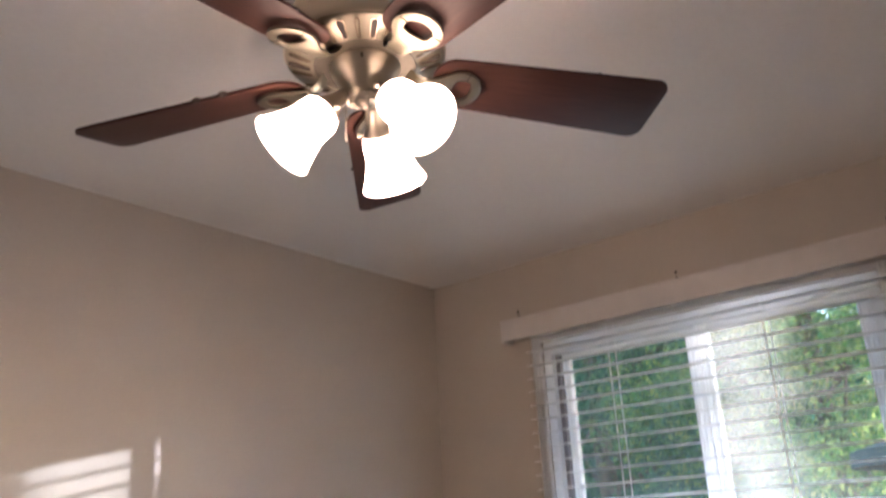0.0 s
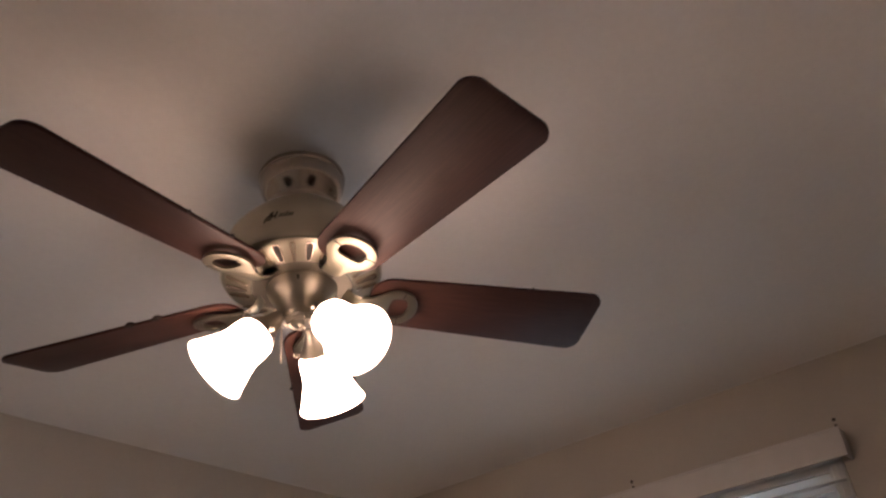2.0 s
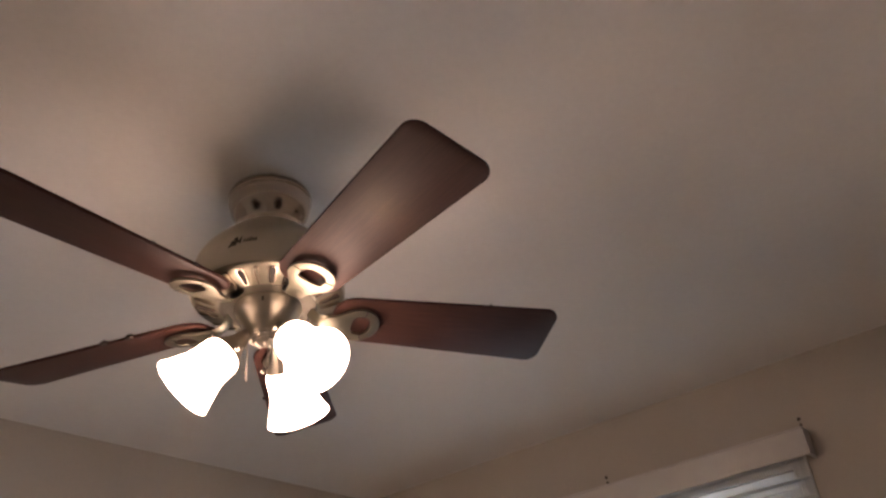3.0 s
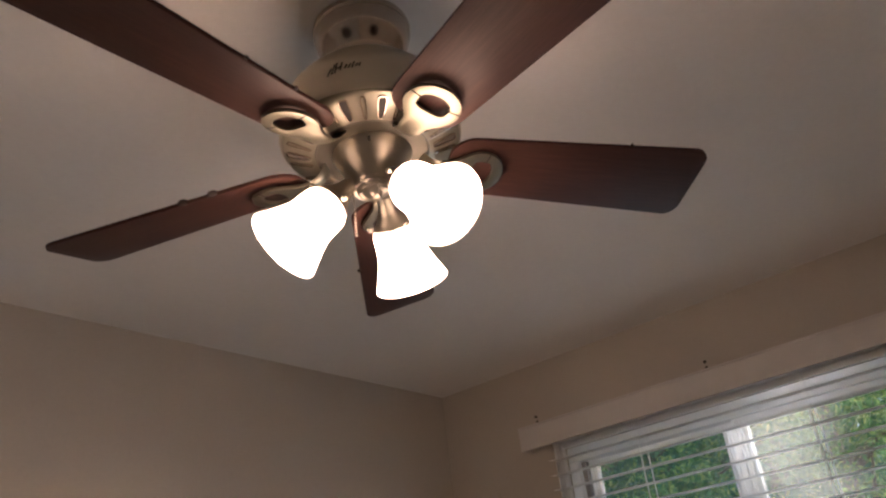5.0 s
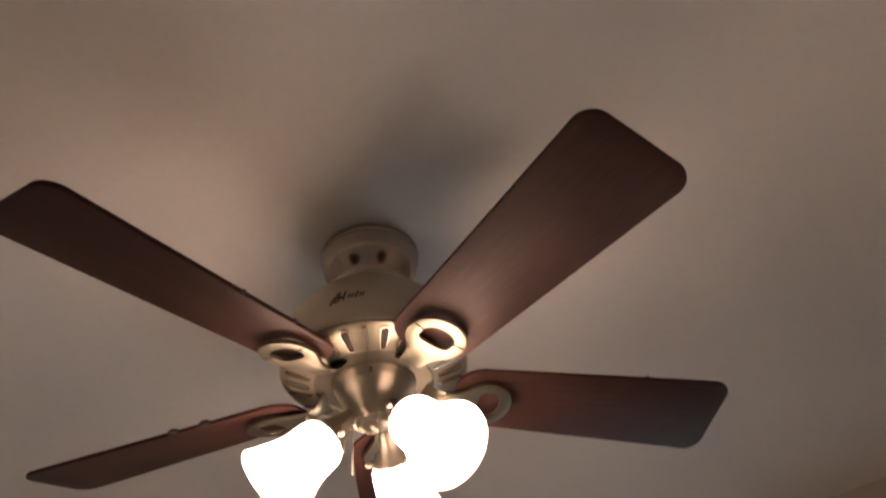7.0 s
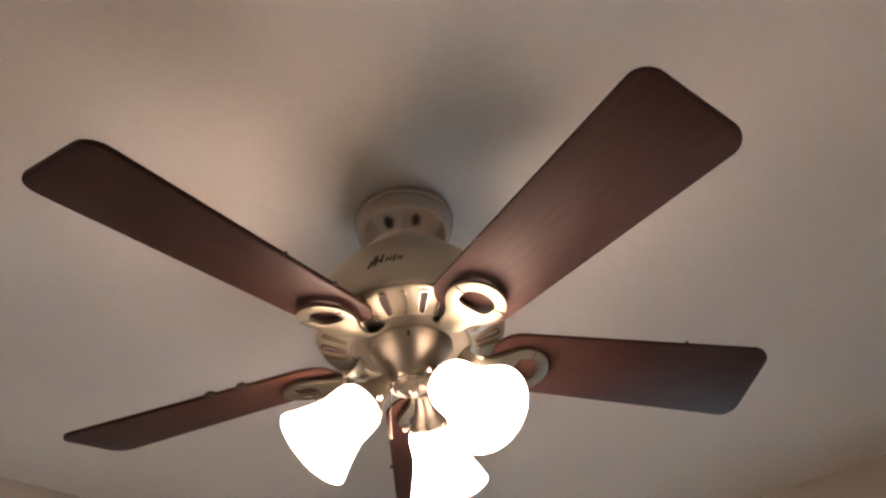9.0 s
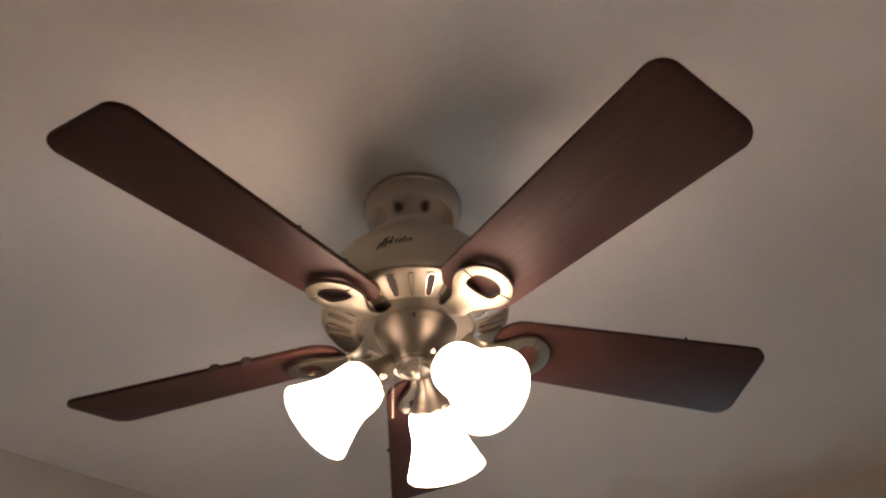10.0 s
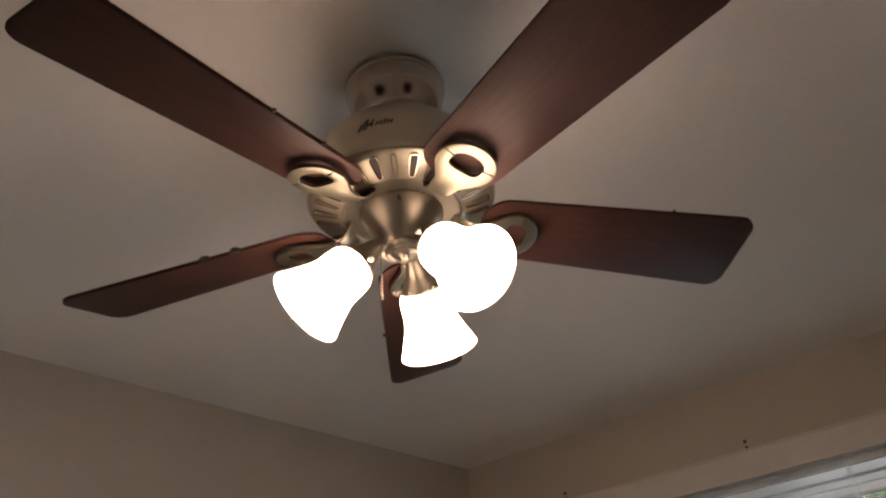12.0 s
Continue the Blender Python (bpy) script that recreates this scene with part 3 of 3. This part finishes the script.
# lamps: three cups, frosted bell shades and bulbs
TILT = 45.5
SHADE_L, RS, RM, RR = 0.1018, 0.0376, 0.0396, 0.0586
outer = [(0.6 * RS, 0.0), (0.92 * RS, 0.1 * SHADE_L), (RS, 0.25 * SHADE_L), (RM, 0.5 * SHADE_L), (0.45 * RM + 0.55 * RR, 0.8 * SHADE_L), (RR, SHADE_L)]
outer = smooth_profile(outer, 6)
inner = [(r - 0.003, h) for r, h in reversed(outer)]
inner[0] = (RR - 0.0025, SHADE_L + 0.0006)
shade_mesh = None
for k in range(3):
    a = 24.6 + 120 * k
    m = Matrix.Translation((0.068 * math.cos(radians(a)), 0.068 * math.sin(radians(a)), 2.082 - TOP)) @ pose(0, 0, 0, 0, 90 + TILT, a)
    if shade_mesh is None:
        shade_mesh = fan_part("shade", lathe(outer + inner, 56, cap=False), SHADE_GLASS, "lit white frosted glass bell shade", at=m)
        bulb_mesh = part("bulb", lathe(smooth_profile([(0.012, 0.008), (0.014, 0.026), (0.024, 0.050), (0.0285, 0.066), (0.022, 0.084), (0.0, 0.092)], 5), 32), BULB, shade_mesh)
        cup_mesh = fan_part("lamp_cup", lathe(smooth_profile([(0.010, -0.050), (0.0125, -0.040), (0.016, -0.026), (0.0205, -0.015), (0.0275, -0.004), (0.0318, 0.001)], 5) +
                                              [(0.0327, 0.003), (0.0318, 0.005), (0.0245, 0.001)], 40), BRIGHT_NICKEL, "flared nickel lamp cup", at=m)
        shade, cup = shade_mesh, cup_mesh
    else:
        shade, cup = again(shade_mesh, m), again(cup_mesh, m)
        again(bulb_mesh, Matrix(), shade)
    for j in range(3):
        b = radians((-45, 60, 20)[k] + 120 * j)
        s = pose(0.031 * math.cos(b), 0.031 * math.sin(b), -0.001, 0, 0, math.degrees(b)) @ pose(0, 0, 0, 0, 90, 0)
        if k == 0 and j == 0:
            thumb = part("thumb_screw", lathe([(0.0, 0.0), (0.0020, 0.0), (0.0020, 0.004), (0.0042, 0.005), (0.0048, 0.008), (0.0035, 0.0105), (0.0, 0.0115)], 14), BRIGHT_NICKEL, cup, at=s)
        else:
            again(thumb, s, cup)
    # arm from the switch housing to the cup
    d = Vector((math.cos(radians(a)), math.sin(radians(a)), 0))
    fan_part("lamp_arm", tube([d * 0.016 + Vector((0, 0, 2.104 - TOP)), d * 0.026 + Vector((0, 0, 2.116 - TOP)), d * 0.034 + Vector((0, 0, 2.117 - TOP)), d * 0.046 + Vector((0, 0, 2.104 - TOP))],
                              [0.009, 0.0085, 0.008, 0.0105], 14), BRIGHT_NICKEL)

# bead chains
for ca, z0, z1 in ((155.0, 2.112, 2.0235), (231.0, 2.110, 2.046)):
    x, y = 0.036 * math.cos(radians(ca)), 0.036 * math.sin(radians(ca))
    bm = tube([(x, y, z0 - TOP), (x, y, z1 - TOP)], 0.0005, 5)
    n = int((z0 - z1) / 0.0052)
    for i in range(n):
        bmesh.ops.create_icosphere(bm, subdivisions=1, radius=0.0020, matrix=Matrix.Translation((x, y, z1 + 0.0052 * i - TOP)))
    fan_part("pull_chain", bm, BRIGHT_NICKEL, "short beaded pull chain")

# ---- outside the window ----
tagged(part("ground", box((-120, -120, -0.75), (160, 160, -0.45)), SOIL, smooth=False), "rough green lawn outside the house", "ground", kind="structure")


def tree(x, y, height, spread, leaves, leaf_size, material, seed, label, lowest):
    rng = np.random.default_rng(seed)
    t = thing("tree", x, y, -0.45, label, "tree", "trees outside the window")
    bm = bmesh.new()
    tube([(0, 0, -0.1), (0.05, 0.02, height * 0.3), (-0.05, 0.08, height * 0.6), (0.02, 0.05, height * 0.9)], [0.16, 0.12, 0.08, 0.02], 10, bm)
    ends = []
    for i in range(22):
        a = rng.uniform(0, 2 * math.pi)
        h0 = rng.uniform(0.22, 0.8) * height
        reach = spread * rng.uniform(0.45, 1.0) * (1.1 - 0.5 * h0 / height)
        h1 = max(lowest, h0 + rng.uniform(-0.08, 0.16) * height)
        end = Vector((math.cos(a) * reach, math.sin(a) * reach, h1))
        tube([(0, 0.04, h0 * 0.92), (end.x * 0.45, end.y * 0.45, h0 + 0.1), end], [0.045, 0.028, 0.008], 6, bm)
        ends += [end, end * 0.72 + Vector((0, 0, 0.15 * h0)), Vector((end.x * 0.5, end.y * 0.5, h0 + 0.2))]
    part("trunk", bm, BARK, t, "grey-brown trunk and limbs")
    # leaves: folded pairs of triangles gathered in clumps round the limb ends
    ends = np.array([tuple(e) for e in ends])
    clumps = ends[rng.integers(0, len(ends), 180)] + rng.normal(0, 0.40, (180, 3)) * np.array([1, 1, 0.8])
    c = clumps[rng.integers(0, 180, leaves)] + rng.normal(0, 0.16, (leaves, 3))
    d = rng.normal(size=(leaves, 3))
    d /= np.linalg.norm(d, axis=1)[:, None]
    s = np.cross(d, rng.normal(size=(leaves, 3)))
    s /= np.linalg.norm(s, axis=1)[:, None]
    up = np.cross(d, s)
    size = leaf_size * rng.uniform(0.6, 1.3, (leaves, 1))
    verts = np.stack([c - d * size, c + s * size * 0.45 + up * size * 0.15, c + d * size, c - s * size * 0.45 + up * size * 0.15], 1).reshape(-1, 3)
    k = np.arange(leaves)[:, None] * 4
    faces = np.concatenate([k + np.array([[0, 1, 2]]), k + np.array([[0, 2, 3]])])
    me = bpy.data.meshes.new("crown")
    me.from_pydata(verts.tolist(), [], faces.tolist())
    me.materials.append(material)
    o = new("crown", me)
    o.parent = t
    o["label"] = "loose crown of small green leaves"
    return t


tree(7.6, 3.9, 6.2, 2.6, 60000, 0.030, LEAF_SHADE, 3, "green tree beyond the window, shade put into its leaf colour", 1.2)
tree(8.2, 1.6, 6.8, 2.6, 90000, 0.030, LEAF, 5, "green tree beyond the window in the lighter, sunlit leaf colour", 1.2)
tree(11.5, 3.4, 8.0, 3.6, 10000, 0.13, LEAF_SHADE, 8, "tall tree farther behind the house, shade put into its leaf colour", 0.8)
tree(12.5, 6.6, 8.0, 3.6, 8000, 0.13, LEAF_SHADE, 9, "tall tree farther behind the house, shade put into its leaf colour", 0.8)


def sun_block_evergreen(x, y, height, radius, leaves, seed):
    rng = np.random.default_rng(seed)
    t = thing("sun_block_evergreen", x, y, -0.45, "tall dense columnar tree, unseen, added to block part of the sun", "tree", "evergreens beside the house")
    part("trunk", tube([(0, 0, -0.1), (0.02, 0, height * 0.5), (0, 0, height * 0.95)], [0.11, 0.07, 0.01], 10), BARK, t)
    a, h = rng.uniform(0, 2 * math.pi, leaves), rng.uniform(0.02, 1.0, leaves)
    r = radius * np.sqrt(rng.uniform(0.05, 1, leaves)) * (1 - 0.75 * h ** 3) * (1 + 0.10 * np.sin(5 * a + 9 * h))
    c = np.stack([r * np.cos(a), r * np.sin(a), h * height], 1)
    d = rng.normal(size=(leaves, 3)) + np.array([0, 0, 1.2])
    d /= np.linalg.norm(d, axis=1)[:, None]
    s = np.cross(d, rng.normal(size=(leaves, 3)))
    s /= np.linalg.norm(s, axis=1)[:, None]
    size = rng.uniform(0.07, 0.13, (leaves, 1))
    verts = np.stack([c - d * size, c + s * size * 0.5, c + d * size, c - s * size * 0.5], 1).reshape(-1, 3)
    me = bpy.data.meshes.new("crown")
    me.from_pydata(verts.tolist(), [], (np.arange(leaves)[:, None] * 4 + np.arange(4)[None, :]).tolist())
    me.materials.append(LEAF_SHADE)
    o = new("crown", me)
    o.parent = t


# unseen trees added towards the sun to trim its patch on the wall
sun_block_evergreen(8.636, -4.470, 7.5, 1.0, 16000, 12)
sun_block_evergreen(7.464, -6.132, 7.2, 1.0, 16000, 14)

# far woods behind the trees
rng = np.random.default_rng(21)
n = 26000
way = rng.uniform(radians(2), radians(50), n)
far = rng.uniform(19, 25, n)
crown = 6.5 + 1.6 * np.sin(way * 23) + 1.1 * np.sin(way * 51 + 1)
c = np.stack([far * np.cos(way), far * np.sin(way), -0.4 + crown * rng.random(n) ** 0.8], 1)
d = rng.normal(size=(n, 3))
d /= np.linalg.norm(d, axis=1)[:, None]
e = np.cross(d, rng.normal(size=(n, 3)))
e /= np.linalg.norm(e, axis=1)[:, None]
size = rng.uniform(0.14, 0.30, (n, 1))
verts = np.stack([c - d * size, c + e * size * 0.5, c + d * size, c - e * size * 0.5], 1).reshape(-1, 3)
me = bpy.data.meshes.new("far_woods")
me.from_pydata(verts.tolist(), [], (np.arange(n)[:, None] * 4 + np.arange(4)[None, :]).tolist())
me.materials.append(LEAF_SHADE)
tagged(new("far_woods", me), "dense dark green woods far behind the garden", "woods", kind="stuff")

# blue garden umbrella, its edge seen past the window frame
umbrella = thing("garden_umbrella", 4.68, -0.11, -0.45, "blue cloth garden umbrella standing open on the lawn", "umbrella")
RIM_Z, RIM_R = 2.205, 0.695
bm = bmesh.new()
top = bm.verts.new((0, 0, RIM_Z + 0.20))
ring, low = [], []
for i in range(48):
    a = 2 * math.pi * i / 48
    sag = 0.04 * abs(math.sin(4 * a))
    ring.append(bm.verts.new((RIM_R * (1 - sag) * math.cos(a), RIM_R * (1 - sag) * math.sin(a), RIM_Z)))
    low.append(bm.verts.new((RIM_R * (1 - sag) * math.cos(a), RIM_R * (1 - sag) * math.sin(a), RIM_Z - 0.09)))
for i in range(48):
    j = (i + 1) % 48
    bm.faces.new((top, ring[i], ring[j]))
    bm.faces.new((ring[i], low[i], low[j], ring[j]))
part("canopy", bm, BLUE, umbrella, "blue cloth canopy with a short valance")
part("pole", lathe([(0.0, 0.0), (0.019, 0.0), (0.019, RIM_Z + 0.225), (0.0, RIM_Z + 0.235)], 16), VINYL, umbrella)
for i in range(8):
    a = 2 * math.pi * i / 8
    part("rib", tube([(0.02 * math.cos(a), 0.02 * math.sin(a), RIM_Z + 0.19), (RIM_R * 0.98 * math.cos(a), RIM_R * 0.98 * math.sin(a), RIM_Z - 0.012)], 0.006, 6), VINYL, umbrella)
